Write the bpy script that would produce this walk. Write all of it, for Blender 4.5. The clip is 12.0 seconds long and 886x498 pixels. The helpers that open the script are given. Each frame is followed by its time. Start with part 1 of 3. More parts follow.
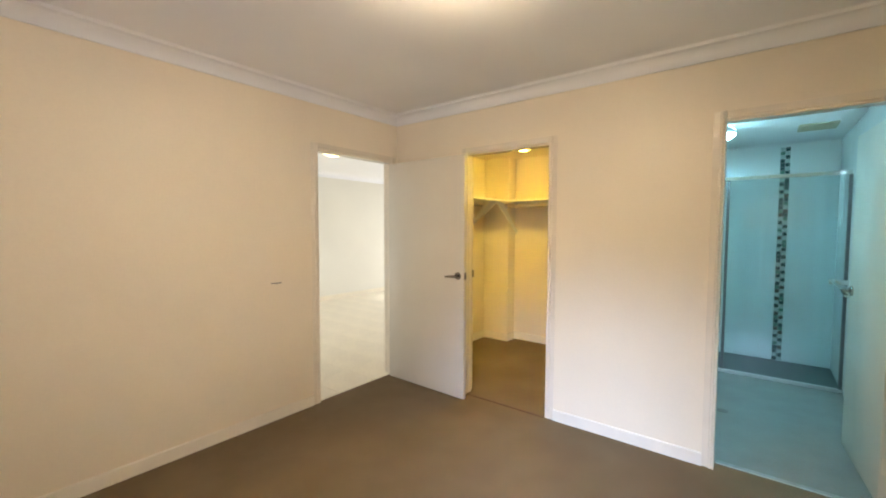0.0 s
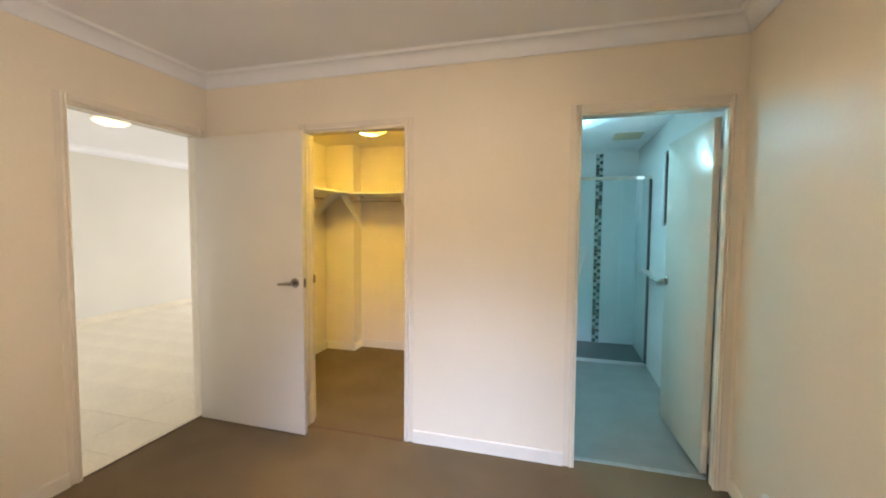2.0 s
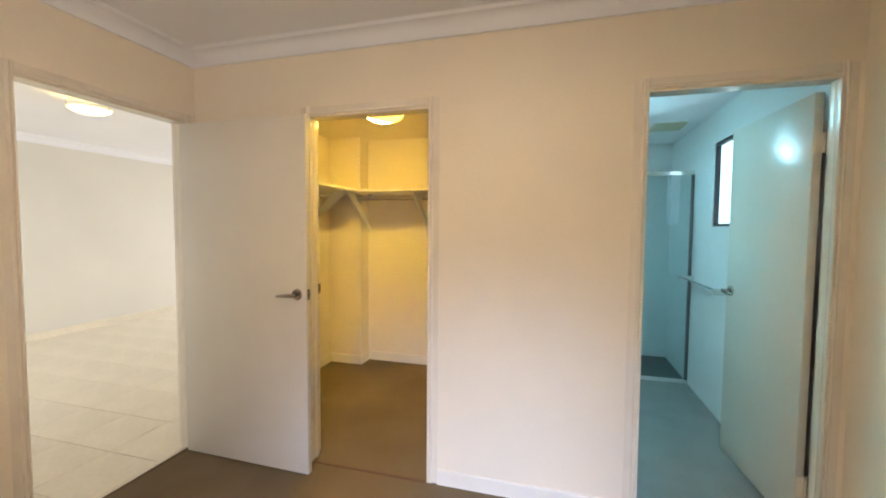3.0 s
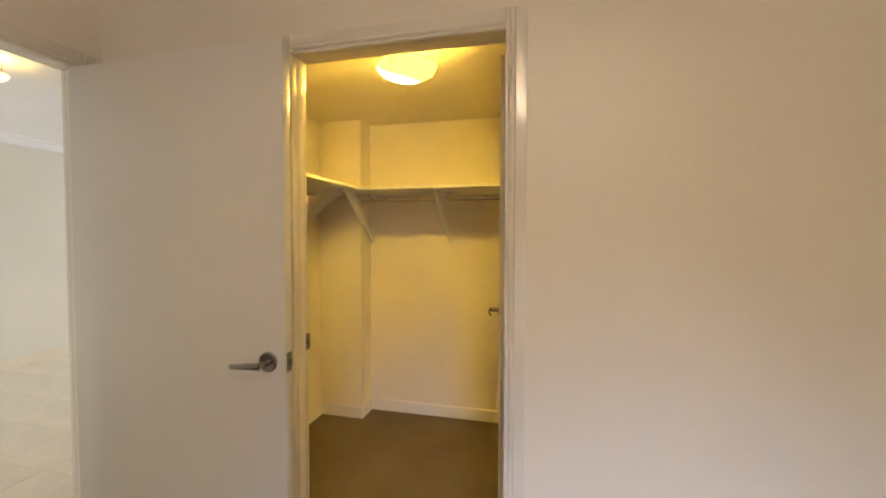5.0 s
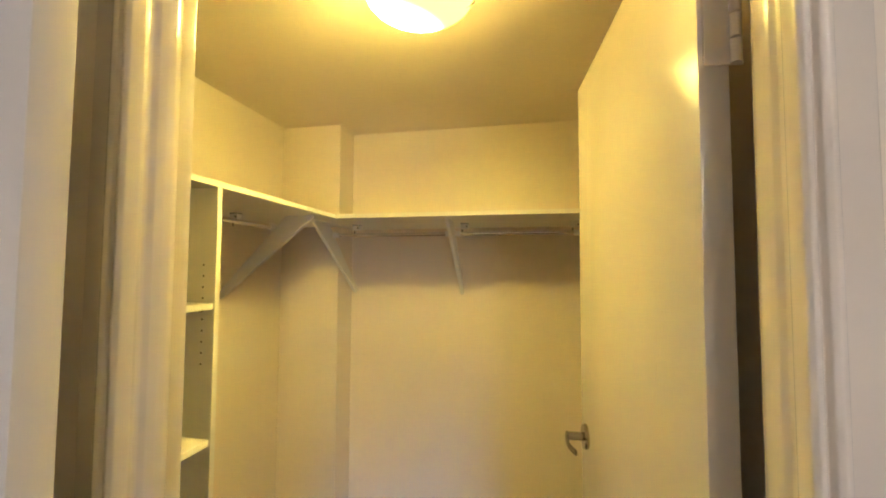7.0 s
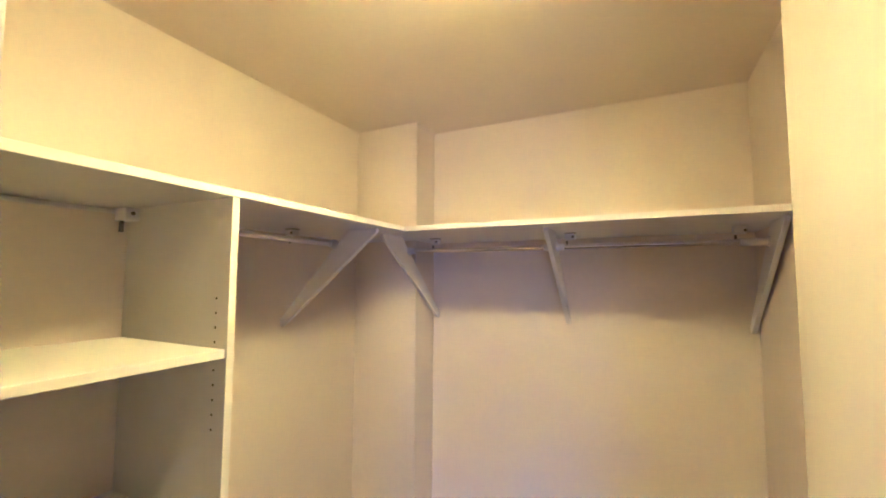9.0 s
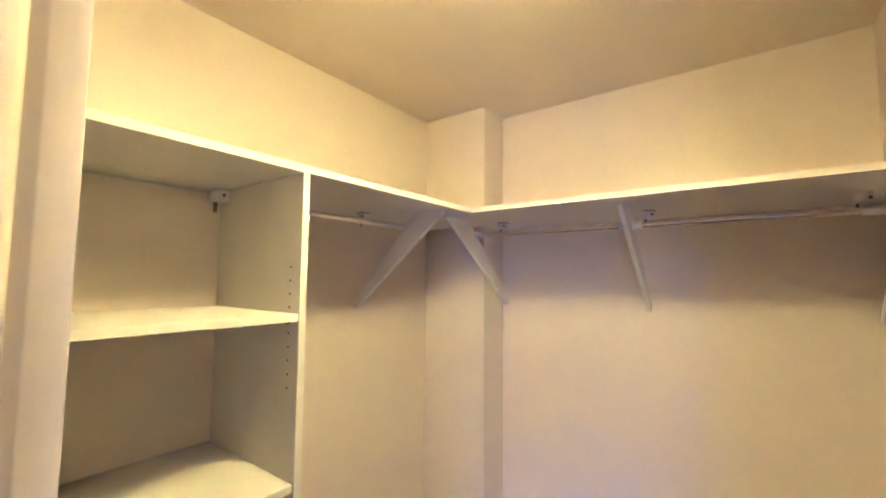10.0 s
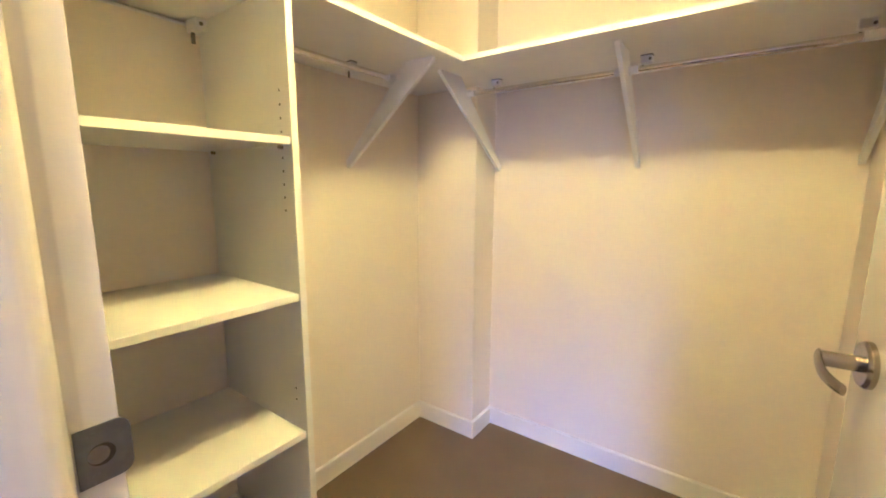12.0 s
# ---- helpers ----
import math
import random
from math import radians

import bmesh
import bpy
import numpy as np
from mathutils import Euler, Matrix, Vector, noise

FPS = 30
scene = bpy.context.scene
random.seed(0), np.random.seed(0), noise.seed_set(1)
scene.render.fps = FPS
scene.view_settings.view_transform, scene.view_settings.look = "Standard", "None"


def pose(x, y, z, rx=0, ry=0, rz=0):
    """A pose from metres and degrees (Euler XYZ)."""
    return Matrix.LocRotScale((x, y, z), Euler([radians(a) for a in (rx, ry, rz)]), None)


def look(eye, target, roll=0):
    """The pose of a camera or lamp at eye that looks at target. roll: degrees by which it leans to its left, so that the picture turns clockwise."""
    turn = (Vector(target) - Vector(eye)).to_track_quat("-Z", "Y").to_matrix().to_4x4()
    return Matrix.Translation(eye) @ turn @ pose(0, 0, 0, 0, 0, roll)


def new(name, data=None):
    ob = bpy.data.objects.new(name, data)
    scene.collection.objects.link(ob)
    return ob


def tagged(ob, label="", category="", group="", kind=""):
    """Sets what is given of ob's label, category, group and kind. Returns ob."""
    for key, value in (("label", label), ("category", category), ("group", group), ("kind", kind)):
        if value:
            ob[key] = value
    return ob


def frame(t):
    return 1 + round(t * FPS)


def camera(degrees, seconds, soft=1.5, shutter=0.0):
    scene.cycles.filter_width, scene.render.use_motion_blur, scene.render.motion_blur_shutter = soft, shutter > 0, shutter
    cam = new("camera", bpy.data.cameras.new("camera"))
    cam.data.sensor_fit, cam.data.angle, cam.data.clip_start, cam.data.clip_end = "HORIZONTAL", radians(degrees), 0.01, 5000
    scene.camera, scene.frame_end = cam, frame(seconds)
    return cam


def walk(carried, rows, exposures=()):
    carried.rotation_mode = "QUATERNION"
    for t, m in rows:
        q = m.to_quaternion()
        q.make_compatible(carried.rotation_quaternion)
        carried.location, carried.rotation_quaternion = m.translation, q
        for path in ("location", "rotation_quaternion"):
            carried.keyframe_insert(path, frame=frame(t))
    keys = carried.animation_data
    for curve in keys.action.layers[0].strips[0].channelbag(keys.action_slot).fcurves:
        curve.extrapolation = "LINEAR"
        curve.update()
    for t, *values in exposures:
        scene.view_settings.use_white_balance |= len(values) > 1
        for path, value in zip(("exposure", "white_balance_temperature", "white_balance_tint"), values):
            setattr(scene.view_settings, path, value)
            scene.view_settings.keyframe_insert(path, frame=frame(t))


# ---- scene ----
cam = camera(94.9, 12.0, 2.0)
PATH = [
    (0, (0.144, -0.051, 1.431), (-1.087, 1.522, 1.327), 0.2),
    (0.5, (0.095, 0.005, 1.421), (-0.877, 1.75, 1.316), 0.4),
    (1, (0.031, 0.115, 1.413), (-0.603, 2.009, 1.306), 0.5),
    (1.5, (-0.053, 0.229, 1.408), (-0.601, 2.149, 1.301), 0.4),
    (2, (-0.152, 0.348, 1.413), (-0.694, 2.27, 1.303), 0.4),
    (2.5, (-0.286, 0.514, 1.383), (-0.82, 2.438, 1.274), 0.4),
    (3, (-0.427, 0.71, 1.412), (-0.968, 2.633, 1.307), 0.4),
    (3.2, (-0.487, 0.777, 1.409), (-1.025, 2.7, 1.311), 0.4),
    (4.8, (-0.897, 1.472, 1.427), (-1.422, 3.4, 1.352), 0.4),
    (5, (-0.987, 1.563, 1.429), (-1.465, 3.504, 1.362), 0.1),
    (5.5, (-1.114, 1.794, 1.429), (-1.577, 3.738, 1.373), -0.1),
    (6, (-1.242, 2.013, 1.481), (-1.682, 3.964, 1.473), -0.1),
    (6.5, (-1.292, 2.2, 1.502), (-1.708, 4.156, 1.553), 0.4),
    (8.3, (-1.419, 2.75, 1.544), (-1.813, 4.704, 1.703), -0.4),
    (8.5, (-1.398, 2.77, 1.555), (-1.938, 4.69, 1.704), -0.1),
    (9, (-1.399, 2.796, 1.562), (-2.275, 4.588, 1.704), 0.3),
    (9.5, (-1.39, 2.81, 1.531), (-2.548, 4.434, 1.683), 0.4),
    (10, (-1.374, 2.827, 1.492), (-2.567, 4.426, 1.635), 0.5),
    (10.5, (-1.361, 2.815, 1.452), (-2.552, 4.418, 1.565), 0.4),
    (11, (-1.347, 2.804, 1.39), (-2.541, 4.408, 1.383), 0.3),
    (11.5, (-1.334, 2.802, 1.332), (-2.511, 4.408, 1.143), 0.2),
    (12, (-1.342, 2.801, 1.302), (-2.499, 4.402, 0.984), 0.2),
]
EXPOSURES = [(0, 0.29, 6760, 15), (1, 0.22, 6800, 17), (3, 0.15, 6840, 19), (5, -0.2, 6820, 19), (6.5, -0.02, 5900, 15), (8.3, -0.03, 4540, 50), (9.2, 0.16, 4380, 48), (10, 0.25, 4380, 47), (11, 0.42, 4390, 45), (12, 0.68, 4390, 40)]
walk(cam, [(t, look(eye, target, roll)) for t, eye, target, roll in PATH], EXPOSURES)

# ---- light ----
world = bpy.data.worlds.new("sky")
world.use_nodes = True
scene.world = world
wt = world.node_tree
sky = wt.nodes.new("ShaderNodeTexSky")
sky.sky_type, sky.sun_disc = "NISHITA", False
sky.sun_elevation, sky.sun_rotation = radians(40), radians(0)
wt.links.new(sky.outputs["Color"], wt.nodes["Background"].inputs["Color"])
wt.nodes["Background"].inputs["Strength"].default_value = 0.12
sun_data = bpy.data.lights.new("sun", "SUN")
sun_data.energy, sun_data.angle, sun_data.color = 2.0, radians(2), (1, 0.95, 0.88)
new("sun", sun_data).matrix_world = look((0, 12, 12), (0, 0, 0))

BED_LAMP, CLOSET_LAMP, BATH_LAMP, LIVING_LAMP = 112.0, 290.0, 118.0, 9.0
CLOSET_BULB, BED_BULB, LIVING_BULB = 72.0, 215.0, 38.0


def sky_light(name, w, h, power, color, eye, target, spread):
    d = bpy.data.lights.new(name, "AREA")
    d.shape, d.size, d.size_y, d.energy, d.color, d.spread = "RECTANGLE", w, h, power, color, radians(spread)
    new(name, d).matrix_world = look(eye, target)


# area lamps standing in for daylight under the heads of the glazed openings
sky_light("bedroom_daylight", 0.85, 0.5, 10.0, (0.50, 0.67, 1.0), (0.15, -1.46, 1.85), (-0.80, 2.8, -0.25), 36)
# added fill that brightens the west wall and ceiling; no paving is built outside
sky_light("bedroom_upward_fill", 0.85, 0.8, 6.6, (1.0, 0.93, 0.90), (0.15, -1.46, 0.6), (-2.2, 1.4, 2.2), 84)
sky_light("living_daylight", 2.8, 1.9, 26, (0.86, 0.94, 1.0), (-4.7, 7.46, 1.05), (-4.7, 3, 0.9), 180)
# added from the unseen south side to brighten the living room
sky_light("living_daylight", 2.0, 1.9, 52, (0.88, 0.96, 1.0), (-4.6, -1.46, 1.05), (-6.2, 4.5, 0.7), 75)


# ---- materials ----
def mat(name, color, rough=0.6, metal=0.0, var=0.06, scale=3.0, fine=0.0, fine_scale=200.0, bump=0.0, bump_scale=300.0,
        coat=0.0, emit=None, strength=0.0, spec=0.5, rough_var=0.0):
    m = bpy.data.materials.new(name)
    m.use_nodes = True
    t = m.node_tree
    b = t.nodes["Principled BSDF"]
    b.inputs["Roughness"].default_value = rough
    b.inputs["Metallic"].default_value = metal
    b.inputs["Coat Weight"].default_value = coat
    b.inputs["Specular IOR Level"].default_value = spec
    geo = t.nodes.new("ShaderNodeTexCoord")
    co = geo.outputs["Object"]

    def noise_tex(s, detail=4.0):
        n = t.nodes.new("ShaderNodeTexNoise")
        n.inputs["Scale"].default_value = s
        n.inputs["Detail"].default_value = detail
        t.links.new(co, n.inputs["Vector"])
        return n.outputs["Fac"]

    def mul(col_socket, fac, amount):
        r = t.nodes.new("ShaderNodeMapRange")
        r.inputs["From Min"].default_value, r.inputs["From Max"].default_value = 0.3, 0.7
        r.inputs["To Min"].default_value, r.inputs["To Max"].default_value = 1 - amount, 1 + amount
        t.links.new(fac, r.inputs["Value"])
        mx = t.nodes.new("ShaderNodeMix")
        mx.data_type, mx.blend_type = "RGBA", "MULTIPLY"
        mx.inputs["Factor"].default_value = 1.0
        t.links.new(col_socket, mx.inputs["A"])
        t.links.new(r.outputs["Result"], mx.inputs["B"])
        return mx.outputs["Result"]

    rgb = t.nodes.new("ShaderNodeRGB")
    rgb.outputs[0].default_value = (*color, 1)
    c = rgb.outputs[0]
    if var:
        c = mul(c, noise_tex(scale), var)
    if fine:
        c = mul(c, noise_tex(fine_scale, 2.0), fine)
    t.links.new(c, b.inputs["Base Color"])
    if rough_var:
        r = t.nodes.new("ShaderNodeMapRange")
        r.inputs["To Min"].default_value, r.inputs["To Max"].default_value = rough - rough_var, rough + rough_var
        t.links.new(noise_tex(scale * 2), r.inputs["Value"])
        t.links.new(r.outputs["Result"], b.inputs["Roughness"])
    if bump:
        bp = t.nodes.new("ShaderNodeBump")
        bp.inputs["Strength"].default_value, bp.inputs["Distance"].default_value = bump, 0.002
        t.links.new(noise_tex(bump_scale, 3.0), bp.inputs["Height"])
        t.links.new(bp.outputs["Normal"], b.inputs["Normal"])
    if emit:
        b.inputs["Emission Color"].default_value = (*emit, 1)
        b.inputs["Emission Strength"].default_value = strength
    return m


def glass(name, tint=(1, 1, 1), rough=0.0):
    m = bpy.data.materials.new(name)
    m.use_nodes = True
    b = m.node_tree.nodes["Principled BSDF"]
    b.inputs["Base Color"].default_value = (*tint, 1)
    b.inputs["Transmission Weight"].default_value = 1.0
    b.inputs["Roughness"].default_value = rough
    b.inputs["IOR"].default_value = 1.45
    return m


M_WALL = mat("cream_wall_paint", (0.83, 0.745, 0.61), 0.42, var=0.03, scale=1.3, fine=0.01, fine_scale=60, bump=0.05, bump_scale=220)
M_LIVWALL = mat("off_white_wall_paint", (0.72, 0.695, 0.61), 0.6, var=0.03, scale=1.2, bump=0.1, bump_scale=220)
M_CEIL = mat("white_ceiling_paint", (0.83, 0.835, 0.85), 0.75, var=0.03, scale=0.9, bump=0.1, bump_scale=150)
M_TRIM = mat("white_gloss_trim", (0.82, 0.77, 0.68), 0.35, var=0.04, scale=5, bump=0.06, bump_scale=40, rough_var=0.05)
M_FRAME = mat("cream_frame_paint", (0.79, 0.72, 0.605), 0.2, var=0.04, scale=5, bump=0.05, bump_scale=40, rough_var=0.05)
M_DOOR = mat("white_door_paint", (0.72, 0.675, 0.59), 0.235, var=0.03, scale=2, bump=0.03, bump_scale=60, rough_var=0.025)
M_CARPET = mat("brown_carpet", (0.165, 0.125, 0.078), 0.95, var=0.12, scale=2.2, fine=0.35, fine_scale=420, bump=0.9, bump_scale=500, spec=0.1)
M_TILE = mat("cream_floor_tile", (0.77, 0.70, 0.56), 0.35, var=0.06, scale=2.5, fine=0.04, fine_scale=30, rough_var=0.05)
M_GROUT = mat("grey_grout", (0.50, 0.46, 0.39), 0.9, var=0.15, scale=8)
M_BATHTILE = mat("white_wall_tile", (0.78, 0.79, 0.78), 0.16, var=0.02, scale=2, rough_var=0.04)
M_BATHFLOOR = mat("grey_bath_floor", (0.20, 0.21, 0.20), 0.45, var=0.10, scale=4, fine=0.1, fine_scale=120, bump=0.2)
M_SHOWERFLOOR = mat("dark_shower_tile", (0.075, 0.085, 0.08), 0.4, var=0.15, scale=6)
M_MELAMINE = mat("white_melamine", (0.86, 0.84, 0.77), 0.35, var=0.02, scale=4, bump=0.05, bump_scale=400)
M_STEEL = mat("brushed_nickel", (0.33, 0.30, 0.265), 0.25, 1.0, var=0.05, scale=20)
M_DULL = mat("dull_zinc_plate", (0.17, 0.16, 0.16), 0.4, 0.8, var=0.12, scale=60)
M_CHROME = mat("chrome", (0.80, 0.77, 0.72), 0.12, 1.0, var=0.02)
M_PLASTIC = mat("white_plastic", (0.78, 0.77, 0.74), 0.35, var=0.02)
M_OUTLET = mat("bright_white_plastic", (0.88, 0.88, 0.87), 0.25, var=0.015)
# near-black colour standing in for the shade inside holes, slots and the vent
M_DARK = mat("hole_shade", (0.03, 0.025, 0.02), 0.8, var=0.1)
M_BRONZE = mat("dark_window_aluminium", (0.02, 0.022, 0.025), 0.4, 0.3, var=0.05)
M_STRIP = mat("brown_threshold_strip", (0.10, 0.05, 0.025), 0.6, var=0.15, scale=15)
M_ALU = mat("aluminium_strip", (0.6, 0.6, 0.58), 0.4, 0.7, var=0.05)
M_ALU_DULL = mat("worn_metal_strip", (0.34, 0.35, 0.35), 0.5, 0.5, var=0.12, scale=25)
M_VENT = mat("beige_vent_plastic", (0.55, 0.48, 0.33), 0.5, var=0.05)
M_GROUND = mat("garden_ground", (0.10, 0.11, 0.06), 0.95, var=0.3, scale=0.4)
M_EAVE = mat("eave_board", (0.6, 0.58, 0.54), 0.8, var=0.05)
M_GLASS = glass("clear_glass", (0.93, 0.98, 0.97))
M_SHOWERGLASS = glass("green_tinted_shower_glass", (0.74, 0.86, 0.86))
# the pane's emission stands in for daylight behind the frosted glass
M_FROST = mat("self_lit_frosted_pane", (0.75, 0.82, 0.85), 0.3, var=0.04, scale=12, bump=0.3, bump_scale=90, emit=(0.55, 0.85, 1.0), strength=1.6)
M_MOS = [mat("mosaic_dark", (0.06, 0.095, 0.09), 0.2, var=0.1, scale=30), mat("mosaic_teal", (0.13, 0.24, 0.19), 0.2, var=0.1, scale=30),
         mat("mosaic_pale", (0.44, 0.50, 0.48), 0.2, var=0.1, scale=30), mat("mosaic_brown", (0.12, 0.10, 0.08), 0.2, var=0.1, scale=30)]
WARM, SOFT, COOL = (1.0, 0.708, 0.112), (1.0, 0.82, 0.545), (0.30, 0.80, 1.0)


def lit_glass(m, z0, z1, low):
    """The bulb sits low in the dish, so the rim glows less than the bowl."""
    t = m.node_tree
    co = t.nodes.new("ShaderNodeTexCoord")
    sep = t.nodes.new("ShaderNodeSeparateXYZ")
    r = t.nodes.new("ShaderNodeMapRange")
    b = t.nodes["Principled BSDF"]
    k = b.inputs["Emission Strength"].default_value
    t.links.new(co.outputs["Object"], sep.inputs[0])
    t.links.new(sep.outputs["Z"], r.inputs["Value"])
    r.inputs["From Min"].default_value, r.inputs["From Max"].default_value = z0, z1
    r.inputs["To Min"].default_value, r.inputs["To Max"].default_value = k, k * low
    t.links.new(r.outputs["Result"], b.inputs["Emission Strength"])
    return m


def lit_spot(m, bulb, near, far, rest):
    """The bulb lies to one side behind the glass: hot close to it, a pale glow of strength rest further off."""
    t = m.node_tree
    co = t.nodes.new("ShaderNodeTexCoord")
    d = t.nodes.new("ShaderNodeVectorMath")
    d.operation = "DISTANCE"
    d.inputs[1].default_value = bulb
    r = t.nodes.new("ShaderNodeMapRange")
    r.interpolation_type = "SMOOTHERSTEP"
    b = t.nodes["Principled BSDF"]
    k = b.inputs["Emission Strength"].default_value
    t.links.new(co.outputs["Object"], d.inputs[0])
    t.links.new(d.outputs["Value"], r.inputs["Value"])
    r.inputs["From Min"].default_value, r.inputs["From Max"].default_value = near, far
    r.inputs["To Min"].default_value, r.inputs["To Max"].default_value = k, rest
    t.links.new(r.outputs["Result"], b.inputs["Emission Strength"])
    return m


M_SHADE_BED = mat("lit_glass_bedroom", (0.8, 0.75, 0.65), 0.3, var=0, emit=SOFT, strength=BED_LAMP)
M_SHADE_CLOSET = mat("lit_glass_closet", (0.8, 0.75, 0.6), 0.3, var=0, emit=WARM, strength=CLOSET_LAMP)
M_BULB_BED = mat("bedroom_bulb", (0.8, 0.75, 0.6), 0.3, var=0, emit=SOFT, strength=BED_BULB)
M_BULB_CLOSET = mat("closet_bulb", (0.8, 0.75, 0.6), 0.3, var=0, emit=WARM, strength=CLOSET_BULB)
M_LINER_CLOSET = mat("glow_liner_closet", (0.8, 0.75, 0.6), 0.3, var=0, emit=WARM, strength=24.0)
M_BULB_LIVING = mat("living_bulb", (0.8, 0.75, 0.6), 0.3, var=0, emit=(1.0, 0.70, 0.16), strength=LIVING_BULB)
M_SHADE_BATH = mat("lit_glass_bathroom", (0.8, 0.8, 0.8), 0.3, var=0, emit=COOL, strength=BATH_LAMP)
M_SHADE_LIVING = mat("lit_glass_living", (0.8, 0.77, 0.7), 0.3, var=0, emit=(1.0, 0.72, 0.26), strength=LIVING_LAMP)

for m in (M_SHADE_BED, M_SHADE_BATH, M_SHADE_LIVING):
    lit_glass(m, *((-0.140, -0.102) if m is M_SHADE_LIVING else (-0.165, -0.118)), 0.3 if m is M_SHADE_BED else 0.012)
lit_spot(M_SHADE_CLOSET, (-0.084, 0.062, -0.150), 0.045, 0.140, 3.0)


# ---- building helpers ----
def add_box(bm, x0, x1, y0, y1, z0, z1):
    m = Matrix.Translation(((x0 + x1) / 2, (y0 + y1) / 2, (z0 + z1) / 2)) @ Matrix.Diagonal((x1 - x0, y1 - y0, z1 - z0, 1))
    return bmesh.ops.create_cube(bm, size=1, matrix=m)["verts"]


def boxes(*list_of):
    bm = bmesh.new()
    for b in list_of:
        add_box(bm, *b)
    return bm


def bevelled(bm, w=0.002, seg=2):
    bmesh.ops.bevel(bm, geom=list(bm.edges), offset=w, segments=seg, affect="EDGES", profile=0.5, clamp_overlap=True)
    return bm


def rod(bm, a, b, r, seg=16):
    a, b = Vector(a), Vector(b)
    d = b - a
    m = Matrix.Translation((a + b) / 2) @ d.to_track_quat("Z", "Y").to_matrix().to_4x4()
    bmesh.ops.create_cone(bm, cap_ends=True, segments=seg, radius1=r, radius2=r, depth=d.length, matrix=m)
    return bm


def lathe(bm, profile, seg=40, centre=(0, 0, 0)):
    rings = []
    for r, z in profile:
        if r < 1e-5:
            rings.append([bm.verts.new((centre[0], centre[1], centre[2] + z))])
        else:
            rings.append([bm.verts.new((centre[0] + r * math.cos(a), centre[1] + r * math.sin(a), centre[2] + z))
                          for a in (2 * math.pi * k / seg for k in range(seg))])
    for p, q in zip(rings, rings[1:]):
        for k in range(seg):
            j = (k + 1) % seg
            if len(p) == 1 and len(q) > 1:
                bm.faces.new((p[0], q[k], q[j]))
            elif len(q) == 1 and len(p) > 1:
                bm.faces.new((p[k], q[0], p[j]))
            elif len(p) > 1:
                bm.faces.new((p[k], q[k], q[j], p[j]))
    bmesh.ops.recalc_face_normals(bm, faces=bm.faces)
    return bm


def prism(bm, outline, axis, lo, hi):
    """A flat outline pushed through from lo to hi along one axis (0: x, outline is y, z; 1: y, outline is x, z; 2: z)."""
    def place(u, v, w):
        return ((w, u, v), (u, w, v), (u, v, w))[axis]
    a = [bm.verts.new(place(u, v, lo)) for u, v in outline]
    b = [bm.verts.new(place(u, v, hi)) for u, v in outline]
    bm.faces.new(a), bm.faces.new(b[::-1])
    for i in range(len(a)):
        j = (i + 1) % len(a)
        bm.faces.new((a[i], b[i], b[j], a[j]))
    bmesh.ops.recalc_face_normals(bm, faces=bm.faces)
    return bm


def mesh_of(name, bm, material, smooth=False):
    me = bpy.data.meshes.new(name)
    bm.to_mesh(me)
    bm.free()
    me.materials.append(material)
    if smooth:
        me.polygons.foreach_set("use_smooth", [True] * len(me.polygons))
        me.set_sharp_from_angle(angle=radians(35))
    return me


def part(name, bm, material, parent=None, label="", smooth=False):
    ob = new(name, mesh_of(name, bm, material, smooth))
    ob.parent = parent
    return tagged(ob, label)


def structure(name, bm, material, label, category, smooth=False):
    return tagged(part(name, bm, material, None, "", smooth), label, category, "", "structure")


def thing(name, x, y, z, label, category, group="", turn=0.0, kind=""):
    e = new(name)
    e.matrix_world = pose(x, y, z, 0, 0, turn)
    e.empty_display_size = 0.1
    return tagged(e, label, category, group, kind)


# ---- structure: floors ----
TOP = 2.62
structure("floor", boxes((-2.66, 0.83, -1.55, 2.895, -0.12, 0.0), (-2.75, -0.98, 2.895, 4.70, -0.12, 0.0)), M_CARPET,
          "brown short pile carpet running into the closet", "floor")
structure("floor_bathroom", boxes((-0.98, 0.8, 2.895, 4.83, -0.12, 0.0)), M_BATHFLOOR, "grey green vinyl bathroom floor, slightly shiny", "floor")
structure("floor_shower", boxes((-0.98, 0.8, 4.83, 5.70, -0.12, -0.004)), M_SHOWERFLOOR, "dark tiled shower floor behind the glass", "floor")
floor_living = structure("floor_living", boxes((-6.62, -2.66, -1.55, 7.55, -0.12, -0.004)), M_GROUT, "grey grout bed under cream floor tiles", "floor")
structure("ground", boxes((-400, 400, -400, 400, -0.5, -0.3)), M_GROUND, "dark green garden ground outside", "ground")

# ---- structure: walls ----
RB = 0.033
CX0, CX1, BX0, BX1, HEAD = -1.82, -1.098, -0.035, 0.685, 2.04
structure("wall_north", boxes((-2.655, CX0 - RB, 2.80, 2.91, 0, TOP), (CX0 - RB, CX1 + RB, 2.80, 2.91, HEAD + RB, TOP), (CX1 + RB, BX0 - RB, 2.80, 2.91, 0, TOP),
                              (BX0 - RB, BX1 + RB, 2.80, 2.91, HEAD + RB, TOP), (BX1 + RB, 0.885, 2.80, 2.91, 0, TOP)), M_WALL,
          "cream painted bedroom wall with two door openings", "wall")
DY0, DY1 = 1.90, 2.715
structure("wall_west", boxes((-2.765, -2.655, -1.6, DY0 - RB, 0, TOP), (-2.765, -2.655, DY0 - RB, DY1 + RB, HEAD + RB, TOP), (-2.765, -2.655, DY1 + RB, 2.91, 0, TOP)), M_WALL,
          "cream painted bedroom wall with the entry opening", "wall")
structure("wall_east", boxes((0.768, 0.885, -1.6, 2.80, 0, TOP)), M_WALL, "cream painted bedroom wall", "wall")
